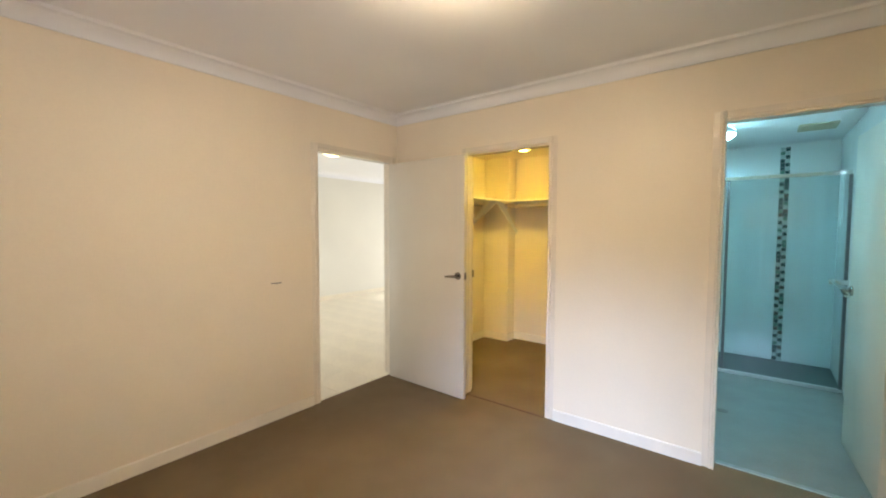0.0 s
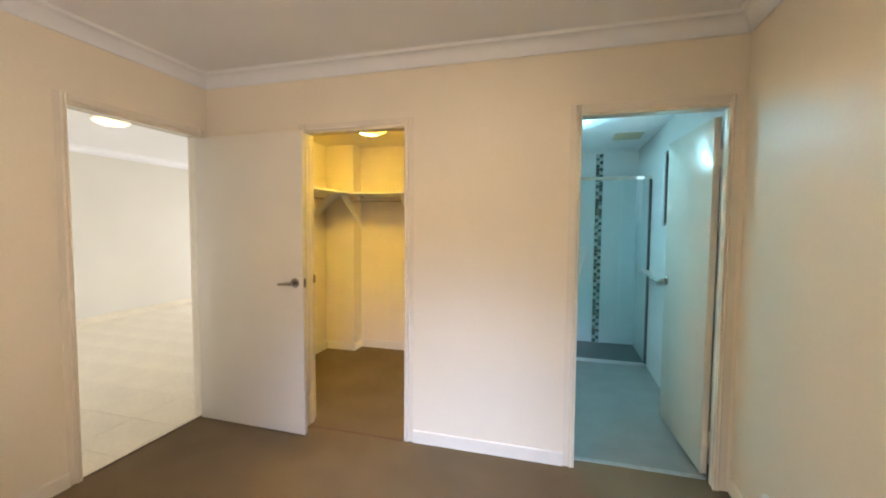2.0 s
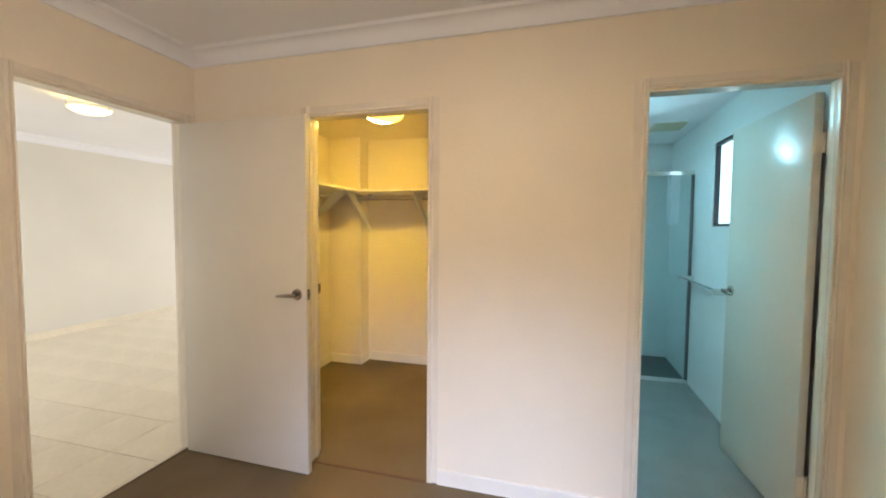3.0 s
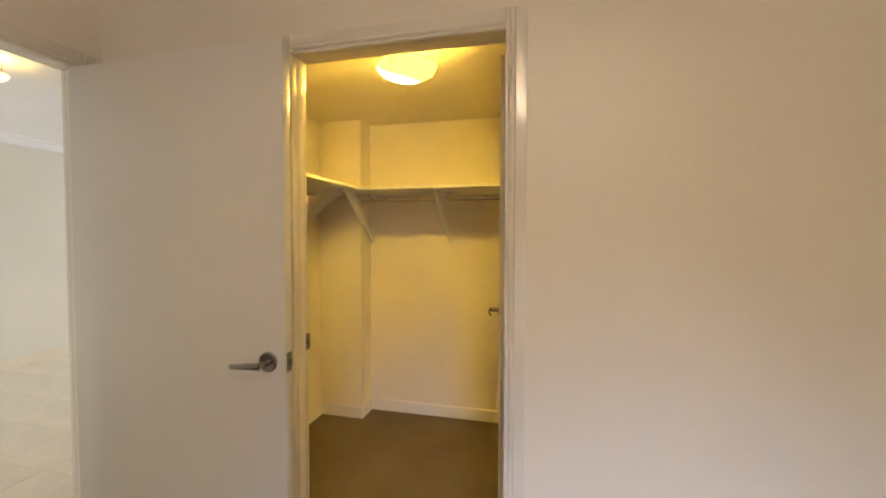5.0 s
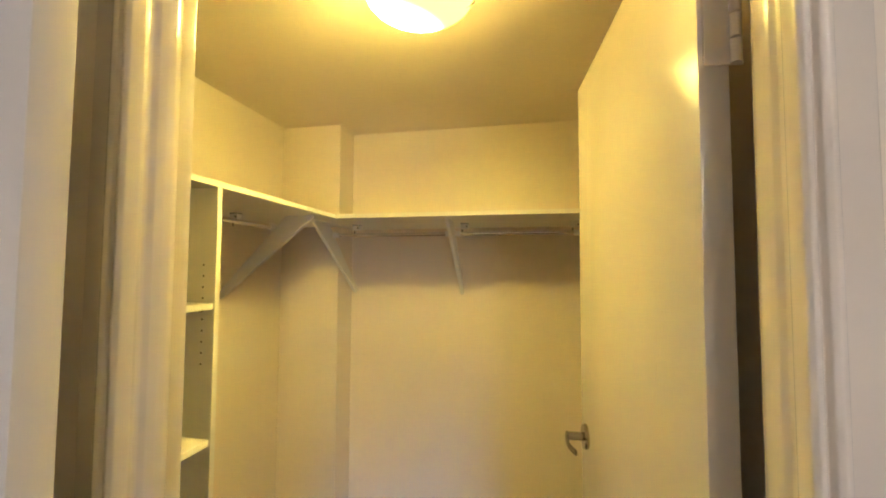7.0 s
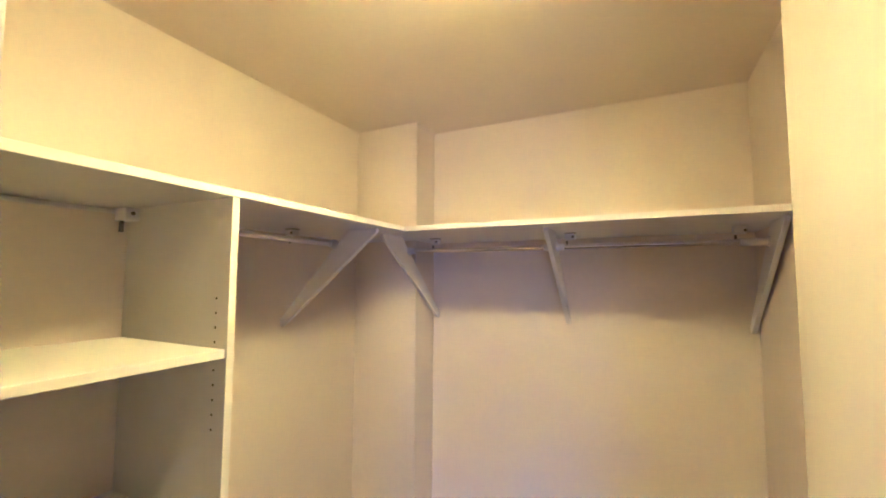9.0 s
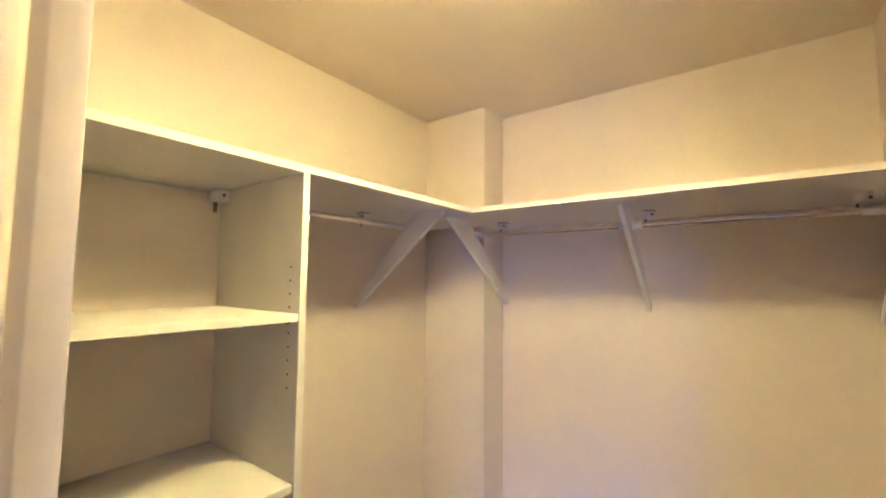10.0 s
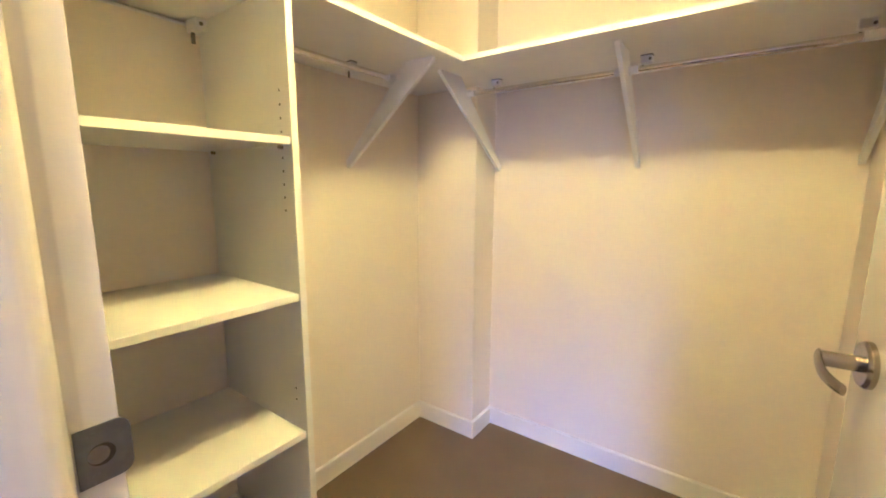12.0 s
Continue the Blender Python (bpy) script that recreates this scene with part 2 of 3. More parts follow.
WX0, WX1, WZ1 = -0.36, 0.66, 2.1
structure("wall_south", boxes((-2.655, WX0, -1.6, -1.5, 0, TOP), (WX0, WX1, -1.6, -1.5, WZ1, TOP), (WX1, 0.768, -1.6, -1.5, 0, TOP)), M_WALL,
          "cream painted wall with a wide glazed opening", "wall")
structure("wall_closet_west", boxes((-2.81, -2.70, 2.91, 4.75, 0, TOP)), M_WALL, "cream painted closet wall behind the shelves", "wall")
structure("wall_closet_north", boxes((-2.70, -1.02, 4.64, 4.75, 0, TOP)), M_WALL, "cream painted closet back wall", "wall")
structure("wall_closet_column", boxes((-2.70, -2.352, 4.458, 4.64, 0, 2.31)), M_WALL, "cream painted boxed column in the closet corner", "column")
structure("wall_closet_east", boxes((-1.02, -0.90, 2.91, 5.75, 0, TOP)), M_WALL, "cream painted wall between closet and bathroom", "wall")
wall_bath_north = structure("wall_bath_north", boxes((-0.90, 0.86, 5.64, 5.75, 0, TOP)), M_BATHTILE, "white tiled shower wall with a mosaic strip", "wall")
structure("wall_bath_east", boxes((0.745, 0.86, 2.91, 3.68, 0, TOP), (0.745, 0.86, 3.68, 4.39, 0, 1.435), (0.745, 0.86, 3.68, 4.39, 2.085, TOP),
                                  (0.745, 0.86, 4.39, 5.64, 0, TOP)), M_BATHTILE, "white tiled bathroom wall with a small window", "wall")
structure("wall_living_west", boxes((-6.66, -6.55, -1.6, 7.6, 0, TOP)), M_LIVWALL, "off-white living room wall", "wall")
structure("wall_living_north", boxes((-6.55, -6.2, 7.5, 7.6, 0, TOP), (-6.2, -3.2, 7.5, 7.6, 2.1, TOP), (-3.2, -2.70, 7.5, 7.6, 0, TOP)), M_LIVWALL, "off-white living room wall with a wide glazed opening", "wall")
structure("wall_living_east", boxes((-2.81, -2.70, 4.75, 7.5, 0, TOP)), M_LIVWALL, "off-white living room side wall", "wall")
structure("wall_living_south", boxes((-6.55, -6.2, -1.6, -1.5, 0, TOP), (-6.2, -3.2, -1.6, -1.5, 2.1, TOP), (-3.2, -2.765, -1.6, -1.5, 0, TOP)), M_LIVWALL,
          "unseen off-white living room wall with an added wide glazed opening", "wall")

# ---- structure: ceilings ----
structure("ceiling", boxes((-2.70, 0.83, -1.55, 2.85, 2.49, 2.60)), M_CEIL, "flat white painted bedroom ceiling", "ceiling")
structure("ceiling_closet", boxes((-2.70, -1.02, 2.91, 4.64, 2.31, 2.42)), M_WALL, "cream painted low closet ceiling", "ceiling")
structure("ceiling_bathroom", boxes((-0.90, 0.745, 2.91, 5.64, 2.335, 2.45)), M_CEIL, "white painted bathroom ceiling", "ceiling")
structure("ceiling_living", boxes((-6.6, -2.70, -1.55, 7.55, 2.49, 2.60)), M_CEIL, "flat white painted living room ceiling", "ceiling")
structure("roof_eave", boxes((-9, 3, -1.9, 8, 2.63, 2.75)), M_EAVE, "plain flat roof slab", "roof")


def cornice_ring(name, x0, x1, y0, y1, ceil, label):
    """Coved plaster cornice round a room, mitred at the corners."""
    prof = [(0.0, -0.09), (0.012, -0.09), (0.012, -0.082)]
    prof += [(0.012 + 0.066 * (1 - math.cos(a)), -0.082 + 0.066 * math.sin(a)) for a in (math.pi / 2 * k / 8 for k in range(1, 9))]
    prof += [(0.080, -0.012), (0.083, -0.004), (0.086, 0.0)]
    bm = bmesh.new()
    loops = [[bm.verts.new(v) for v in ((x0 + d, y0 + d, ceil + z), (x1 - d, y0 + d, ceil + z), (x1 - d, y1 - d, ceil + z), (x0 + d, y1 - d, ceil + z))] for d, z in prof]
    for p, q in zip(loops, loops[1:]):
        for k in range(4):
            j = (k + 1) % 4
            bm.faces.new((p[k], p[j], q[j], q[k]))
    bmesh.ops.recalc_face_normals(bm, faces=bm.faces)
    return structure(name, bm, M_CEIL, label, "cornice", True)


cornice_ring("cornice", -2.655, 0.768, -1.5, 2.80, 2.49, "white coved plaster cornice round the bedroom ceiling")
cornice_ring("cornice_living", -6.55, -2.765, -1.5, 7.5, 2.49, "white coved plaster cornice in the living room")


# ---- structure: baseboards ----
def baseboard(a, b, out, h=0.08, t=0.012, material=M_TRIM):
    """A skirting run from a to b, standing out from the wall along out, with an eased top edge."""
    a, b, o = Vector((*a, 0)), Vector((*b, 0)), Vector((*out, 0))
    sec = [(0, 0), (t, 0), (t, h - 0.006), (t - 0.002, h - 0.002), (t - 0.006, h), (0, h)]
    bm = bmesh.new()
    ends = [[bm.verts.new(p + o * u + Vector((0, 0, v))) for u, v in sec] for p in (a, b)]
    bm.faces.new(ends[0]), bm.faces.new(ends[1][::-1])
    for i in range(len(sec)):
        j = (i + 1) % len(sec)
        bm.faces.new((ends[0][i], ends[1][i], ends[1][j], ends[0][j]))
    bmesh.ops.recalc_face_normals(bm, faces=bm.faces)
    return structure("baseboard", bm, material, "white painted timber baseboard", "baseboard")


AR = 0.061
baseboard((-2.655, -1.5), (-2.655, DY0 - AR), (1, 0))
baseboard((CX1 + AR, 2.80), (BX0 - AR, 2.80), (0, -1))
baseboard((0.768, -1.5), (0.768, 2.80), (-1, 0))
baseboard((-2.70, 3.402), (-2.70, 4.458), (1, 0), 0.09)
baseboard((-2.688, 4.458), (-2.340, 4.458), (0, -1), 0.09)
baseboard((-2.352, 4.458), (-2.352, 4.64), (1, 0), 0.09)
baseboard((-2.340, 4.64), (-1.02, 4.64), (0, -1), 0.09)
baseboard((-1.02, 2.96), (-1.02, 4.628), (-1, 0), 0.09)
baseboard((-6.55, -1.5), (-6.55, 7.5), (1, 0), 0.09, 0.012, M_TILE)


# ---- structure: door frames ----
def door_frame(name, w, label, wall=0.11):
    """Opening w wide along local x in a wall from y 0 to y wall: rebated timber jambs, with narrow rounded faces on both sides."""
    e = thing(name, 0, 0, 0, label, "door frame", kind="structure")
    f, reb, step = AR, 0.024, 0.082
    for side in (0, 1):
        s = -1 if side == 0 else 1
        x = 0 if side == 0 else w
        out = [(x + s * f, -0.002), (x + s * 0.028, -0.002), (x + s * 0.026, -0.010), (x + s * 0.020, -0.013), (x + s * 0.014, -0.011), (x + s * 0.012, -0.004), (x + s * 0.009, -0.004), (x + s * 0.007, -0.011), (x + s * 0.002, -0.012), (x - s * 0.002, -0.007), (x - s * 0.002, 0.012), (x, 0.016), (x + s * 0.002, 0.020), (x + s * 0.002, 0.027), (x - s * 0.001, 0.035), (x - s * 0.002, 0.048), (x - s * 0.0015, 0.060), (x, 0.066), (x + s * 0.003, 0.073), (x + s * 0.010, step - 0.004), (x + s * (reb + 0.005), step - 0.002), (x + s * reb, step + 0.010), (x + s * reb, wall - 0.002), (x + s * reb, wall + 0.010),
               (x + s * (f + 0.01), wall + 0.010), (x + s * (f + 0.01), wall + 0.001), (x + s * (reb + 0.008), wall + 0.001), (x + s * (reb + 0.008), 0.001), (x + s * f, 0.001)]
        bm = prism(bmesh.new(), out, 2, 0, HEAD + f)
        bmesh.ops.bevel(bm, geom=[ed for ed in bm.edges if abs(ed.verts[0].co.z - ed.verts[1].co.z) > 1], offset=0.0014, segments=3, affect="EDGES", profile=0.5)
        part("jamb", bm, M_FRAME, e, smooth=True)
    out = [(-0.003, HEAD + f), (-0.003, HEAD + 0.028), (-0.010, HEAD + 0.026), (-0.013, HEAD + 0.020), (-0.011, HEAD + 0.014), (-0.004, HEAD + 0.012), (-0.004, HEAD + 0.009), (-0.011, HEAD + 0.007), (-0.012, HEAD + 0.002), (-0.007, HEAD - 0.002), (0.012, HEAD - 0.002), (0.016, HEAD), (step, HEAD), (step + 0.002, HEAD + reb), (wall + 0.010, HEAD + reb),
           (wall + 0.010, HEAD + f + 0.01), (wall + 0.001, HEAD + f + 0.01), (wall + 0.001, HEAD + reb + 0.008), (0.001, HEAD + reb + 0.008), (0.001, HEAD + f)]
    bm = prism(bmesh.new(), out, 0, 0.0, w)
    bmesh.ops.bevel(bm, geom=[ed for ed in bm.edges if abs(ed.verts[0].co.x - ed.verts[1].co.x) > 0.3], offset=0.0014, segments=3, affect="EDGES", profile=0.5)
    part("head", bm, M_FRAME, e, smooth=True)
    return e


def hinge(parent, x, y, z, s):
    """Painted butt hinge: a leaf on the door's edge, knuckles that stand off it to side s, and screw heads."""
    bm = bmesh.new()
    for k in range(3):
        rod(bm, (x - 0.004, y + s * 0.004, z - 0.045 + 0.031 * k), (x - 0.004, y + s * 0.004, z - 0.017 + 0.031 * k), 0.0062, 12)
    lo, hi = sorted((y + s * 0.014, y - s * 0.030))
    add_box(bm, x - 0.0005, x + 0.0032, lo, hi, z - 0.045, z + 0.045)
    h = part("hinge", bm, M_FRAME, parent, "painted over steel hinge", True)
    for dz in (-0.032, 0.0, 0.032):
        part("screw", rod(bmesh.new(), (x - 0.0012, y - s * (0.012 + 0.008 * (dz == 0)), z + dz), (x - 0.0004, y - s * (0.012 + 0.008 * (dz == 0)), z + dz), 0.004, 12), M_FRAME, h)
    return h


def strike_plate(parent, face_x, s, y0, z):
    """Dull plate let into a jamb, with a curled lip and a round latch hole; s is the way that it faces along x."""
    out = [(y0, z - 0.031), (y0 + 0.034, z - 0.031)]
    out += [(y0 + 0.034 + 0.012 * math.sin(a), z - 0.019 - 0.012 * math.cos(a)) for a in (math.pi / 2 * k / 5 for k in range(1, 6))]
    out += [(y0 + 0.034 + 0.012 * math.cos(a), z + 0.019 + 0.012 * math.sin(a)) for a in (math.pi / 2 * k / 5 for k in range(0, 6))]
    out += [(y0, z + 0.031)]
    lo, hi = sorted((face_x, face_x + s * 0.0025))
    plate = part("strike_plate", prism(bmesh.new(), out, 0, lo, hi), M_DULL, parent, "dull grey metal strike plate")
    x0 = face_x + s * 0.0025
    # dark disc under an offset steel one draws the hole's shaded crescent
    bm = rod(bmesh.new(), (x0, y0 + 0.020, z), (x0 + s * 0.0012, y0 + 0.020, z), 0.0115, 24)
    part("latch_hole_shade", bm, M_DARK, plate)
    part("hole_lining", rod(bmesh.new(), (x0 + s * 0.0012, y0 + 0.0175, z + 0.0008), (x0 + s * 0.0016, y0 + 0.0175, z + 0.0008), 0.0092, 20), M_STEEL, plate)
    for dz in (-0.022, 0.022):
        part("screw", rod(bmesh.new(), (x0, y0 + 0.014, z + dz), (x0 + s * 0.0008, y0 + 0.014, z + dz), 0.0035, 12), M_DULL, plate)
    return plate


closet_frame = door_frame("door_frame_1", CX1 - CX0, "white painted door frame round the closet opening")
closet_frame.matrix_world = pose(CX0, 2.80, 0)
strike_plate(closet_frame, -0.024, 1, 0.082, 1.03)
bath_frame = door_frame("door_frame_2", BX1 - BX0, "white painted door frame round the bathroom opening")
bath_frame.matrix_world = pose(BX0, 2.80, 0)
entry_frame = door_frame("door_frame_3", DY1 - DY0, "white painted door frame round the entry opening")
entry_frame.matrix_world = pose(-2.655, DY0, 0, 0, 0, 90)


# ---- doors ----
def lever_handle(parent, x, y, z, face, way, reach=0.112):
    """Round rosette and a curved lever. face: the side along y that it stands out to, way: the way along x that the lever points."""
    h = part("door_handle", lathe_y(0.031, 0.010, x, y, z, face), M_STEEL, parent, "brushed nickel lever handle", True)
    neck = bmesh.new()
    rod(neck, (x, y + face * 0.009, z), (x, y + face * 0.052, z), 0.0105, 20)
    part("neck", neck, M_STEEL, h, smooth=True)
    bm = bmesh.new()
    n, rings = 12, []
    for k in range(n + 1):
        u = k / n
        cx = x + way * (-0.006 + reach * u)
        cy = y + face * (0.050 + 0.010 * math.sin(u * math.pi * 0.5) - 0.016 * u ** 4)
        cz = z - 0.010 * u * u
        a, b = 0.0048 - 0.0014 * u, 0.0112 - 0.0038 * u
        rings.append([bm.verts.new((cx, cy + a * math.cos(t), cz + b * math.sin(t))) for t in (2 * math.pi * i / 14 for i in range(14))])
    for p, q in zip(rings, rings[1:]):
        for i in range(14):
            j = (i + 1) % 14
            bm.faces.new((p[i], p[j], q[j], q[i]))
    bm.faces.new(rings[0]), bm.faces.new(rings[-1][::-1])
    bmesh.ops.recalc_face_normals(bm, faces=bm.faces)
    part("lever", bm, M_STEEL, h, smooth=True)
    return h


def lathe_y(r, depth, x, y, z, face):
    bm = lathe(bmesh.new(), [(0, 0), (r, 0), (r, depth * 0.6), (r - 0.003, depth), (0, depth)], 32)
    bmesh.ops.transform(bm, matrix=Matrix.Translation((x, y, z)) @ Matrix.Rotation(radians(-90 * face), 4, "X"), verts=bm.verts)
    bmesh.ops.recalc_face_normals(bm, faces=bm.faces)
    return bm


def door(name, w, label, handle_faces, way_sign, handle_z=1.035, back=0.06, height=2.022, reach=0.112):
    """Leaf hinged at local x 0, lying along local x, 36 mm thick from y 0 to y 0.036."""
    d = structure(name, bevelled(boxes((0.003, w, 0, 0.036, 0.012, height)), 0.0015, 2), M_DOOR, label, "door", True)
    for f in handle_faces:
        lever_handle(d, w - back, 0 if f < 0 else 0.036, handle_z, f, -1, reach)
    plate = part("latch_plate", bevelled(boxes((w - 0.0005, w + 0.0015, 0.006, 0.030, handle_z - 0.03, handle_z + 0.03)), 0.0006, 1), M_DULL, d, "dull grey metal latch plate")
    part("latch_bolt", bevelled(boxes((w + 0.0015, w + 0.009, 0.012, 0.024, handle_z - 0.008, handle_z + 0.008)), 0.002, 2), M_STEEL, plate)
    for z in (0.22, 1.80):
        hinge(d, 0.0, 0.036 if way_sign < 0 else 0.0, z, -way_sign)
    return d


door("door_1", 0.878, "white flush entry door standing open against the wall", (-1,), -1).matrix_world = pose(-2.630, 2.664, 0, 0, 0, -1.0)
door("door_2", 0.67, "white flush closet door standing open inside the closet", (1,), 1, 1.07, reach=0.085).matrix_world = pose(-1.092, 2.926, 0, 0, 0, 95.2)
door("door_3", 0.74, "white flush bathroom door standing open", (1,), 1).matrix_world = pose(0.697, 2.924, 0, 0, 0, 94.0)

# thresholds
structure("threshold_closet", bevelled(boxes((CX0 + 0.005, CX1 - 0.005, 2.782, 2.80, -0.002, 0.004)), 0.0015, 1), M_STRIP, "thin brown carpet joining strip in the closet doorway", "threshold")
structure("threshold_bathroom", bevelled(boxes((BX0 + 0.005, BX1 - 0.005, 2.88, 2.915, -0.002, 0.007)), 0.003, 2), M_ALU_DULL, "pale metal strip between carpet and bathroom floor", "threshold")
structure("threshold_entry", bevelled(boxes((-2.668, -2.652, DY0 + 0.005, DY1 - 0.005, -0.002, 0.005)), 0.002, 1), M_STRIP, "thin brown strip between carpet and tiles", "threshold")

# ---- windows ----
bedroom_window = thing("window_1", (WX0 + WX1) / 2, -1.55, 0, "white framed narrow sliding glass doors of the bedroom", "window", kind="structure")
hw = (WX1 - WX0) / 2
part("window_frame", boxes((-hw, hw, -0.04, 0.04, 2.05, 2.1), (-hw, hw, -0.04, 0.04, 0, 0.05), (-hw, -hw + 0.05, -0.04, 0.04, 0.05, 2.05),
                           (hw - 0.05, hw, -0.04, 0.04, 0.05, 2.05), (-0.03, 0.03, -0.04, 0.04, 0.05, 2.05)), M_TRIM, bedroom_window)
for x in (-hw / 2 - 0.0, hw / 2 + 0.0):
    pane = part("pane", boxes((x - hw / 2 + 0.045, x + hw / 2 - 0.035, -0.004, 0.004, 0.05, 2.05)), M_GLASS, bedroom_window)
    pane.visible_shadow = False
# window_4 is an unseen opening added round the south lamp
for name, wy in (("window_2", 7.55), ("window_4", -1.55)):
    living_window = thing(name, -4.7, wy, 0, "unseen white framed sliding glass doors of the living room", "window", kind="structure")
    part("window_frame", boxes((-1.5, 1.5, -0.04, 0.04, 2.05, 2.1), (-1.5, 1.5, -0.04, 0.04, 0, 0.05), (-1.5, -1.45, -0.04, 0.04, 0.05, 2.05),
                               (1.45, 1.5, -0.04, 0.04, 0.05, 2.05), (-0.03, 0.03, -0.04, 0.04, 0.05, 2.05)), M_TRIM, living_window)
    for x in (-0.74, 0.74):
        pane = part("pane", boxes((x - 0.71, x + 0.71, -0.004, 0.004, 0.05, 2.05)), M_GLASS, living_window)
        pane.visible_shadow = False
bath_window = thing("window_3", 0.785, 4.035, 1.435, "small dark framed bathroom window with frosted glass", "window", kind="structure")
part("window_frame", boxes((-0.03, 0.03, -0.355, -0.33, 0, 0.65), (-0.03, 0.03, 0.33, 0.355, 0, 0.65), (-0.03, 0.03, -0.33, 0.33, 0, 0.022),
                           (-0.03, 0.03, -0.33, 0.33, 0.625, 0.65)), M_BRONZE, bath_window, "dark bronze aluminium frame")
part("pane", boxes((0.0, 0.006, -0.33, 0.33, 0.022, 0.625)), M_FROST, bath_window, "frosted glass glowing by itself in place of daylight")


# ---- ceiling lights ----
def ceiling_light(x, y, ceil, shade, label, r=0.135, drop=0.112, depth=0.062, bulb=None, lining=None):
    e = thing("ceiling_light", x, y, ceil, label, "ceiling light", "glass dish ceiling lights")
    part("base_plate", lathe(bmesh.new(), [(0, 0), (0.06, 0), (0.06, -0.018), (0.052, -0.024), (0, -0.024)], 28), M_PLASTIC, e, smooth=True)
    n = 12
    outer = [(r * math.sin(a), -drop - depth * math.cos(a)) for a in (math.pi / 2 * k / n for k in range(n + 1))]
    inner = [((r - 0.005) * math.sin(a), -drop - (depth - 0.005) * math.cos(a)) for a in (math.pi / 2 * k / n for k in range(n, -1, -1))]
    part("glass_dish", lathe(bmesh.new(), outer + inner, 48), shade, e, "glowing frosted glass dish", True)
    if lining:
        # added dim liner, 1 mm inside the bowl, blocking its glow towards the ceiling
        cup = [((r - 0.006) * math.sin(a), -drop - (depth - 0.007) * math.cos(a)) for a in (math.pi / 2 * k / n for k in range(n + 1))]
        lip = [((r - 0.007) * math.sin(a), -drop - (depth - 0.008) * math.cos(a)) for a in (math.pi / 2 * k / n for k in range(n, -1, -1))]
        part("glow_liner", lathe(bmesh.new(), cup + lip, 48), lining, e, "softly glowing liner added to hold back the bowl's upward light", True)
    if bulb:
        oval = [(0.046 * math.sin(a), -drop - 0.014 + 0.017 * math.cos(a)) for a in (math.pi * k / 10 for k in range(11))]
        part("bulb", lathe(bmesh.new(), oval, 24), bulb, e, "glowing squat bulb inside the dish", True)
    for k in range(3):
        a = radians(18 + 120 * k)
        c, s = math.cos(a), math.sin(a)
        bm = bmesh.new()
        pts = [(0.05, -0.012), (r - 0.004, -drop + 0.034), (r + 0.008, -drop + 0.024), (r + 0.001, -drop - 0.010), (r - 0.020, -drop - 0.026)]
        for (r0, z0), (r1, z1) in zip(pts, pts[1:]):
            rod(bm, (r0 * c, r0 * s, z0), (r1 * c, r1 * s, z1), 0.0022, 8)
        part("clip", bm, M_STEEL, e, "bent steel wire clip", True)
    return e


ceiling_light(-1.592, 3.332, 2.31, M_SHADE_CLOSET, "lit frosted glass dish light on the closet ceiling", drop=0.122, depth=0.054, bulb=M_BULB_CLOSET, lining=M_LINER_CLOSET)
ceiling_light(-0.79, 1.17, 2.49, M_SHADE_BED, "lit frosted glass dish light on the bedroom ceiling", bulb=M_BULB_BED)
ceiling_light(-4.22, 3.24, 2.49, M_SHADE_LIVING, "lit frosted glass dish light on the living room ceiling", 0.15, 0.098, 0.050, bulb=M_BULB_LIVING)
ceiling_light(-0.18, 4.10, 2.335, M_SHADE_BATH, "lit glass dish light on the bathroom ceiling")

# ---- closet: shelves, brackets, rails ----
SZ, ST = 1.736, 0.018
FX, FY = -2.193, 4.094


def bracket(parent, along, at, wall, front, s):
    """Tapered diagonal board under a shelf. along 0: lies across x at that y; along 1: lies across y at that x. s: the way from wall to front."""
    d0, d1 = wall, front
    dm = d0 + (d1 - d0) * 0.72
    out = [(dm, SZ), (d1, SZ), (d1, SZ - 0.012), (d0 + s * 0.014, SZ - 0.370), (d0, SZ - 0.370), (d0, SZ - 0.342)]
    bm = prism(bmesh.new(), out, 1 - along, at - 0.008, at + 0.008)
    bmesh.ops.bevel(bm, geom=list(bm.edges), offset=0.0012, segments=1, affect="EDGES")
    return part("bracket", bm, M_MELAMINE, parent, "white tapered diagonal shelf bracket")


def fixing_block(parent, x, y, s, top_strip=M_DULL, body=M_PLASTIC):
    """Small plastic corner block screwed under a shelf, with a screw; its thin dark top layer draws the shadow line."""
    b = part("fixing_block", bevelled(boxes((x - 0.018, x + 0.018, y - 0.014, y + 0.014, SZ - 0.026, SZ - 0.003)), 0.002), body, parent, "small white plastic fixing block")
    part("top_strip", boxes((x - 0.019, x + 0.019, y - 0.015, y + 0.015, SZ - 0.003, SZ)), top_strip, b)
    part("screw", rod(bmesh.new(), (x + s * 0.012, y - 0.0175, SZ - 0.016), (x + s * 0.012, y - 0.0155, SZ - 0.016), 0.0045, 12), M_DULL, b)
    part("pin", rod(bmesh.new(), (x - s * 0.012, y, SZ - 0.052), (x - s * 0.012, y, SZ - 0.030), 0.0035, 10), M_DULL, b)
    return b


west_shelf = thing("closet_shelf", -2.41, 3.66, SZ, "long white melamine shelf along the closet side wall", "shelf", "closet top shelves")
back_shelf = thing("closet_shelf", -1.6, 4.33, SZ, "long white melamine shelf along the closet back wall", "shelf", "closet top shelves")


def local(parent, ob):
    ob.matrix_parent_inverse = parent.matrix_world.inverted()
    return ob


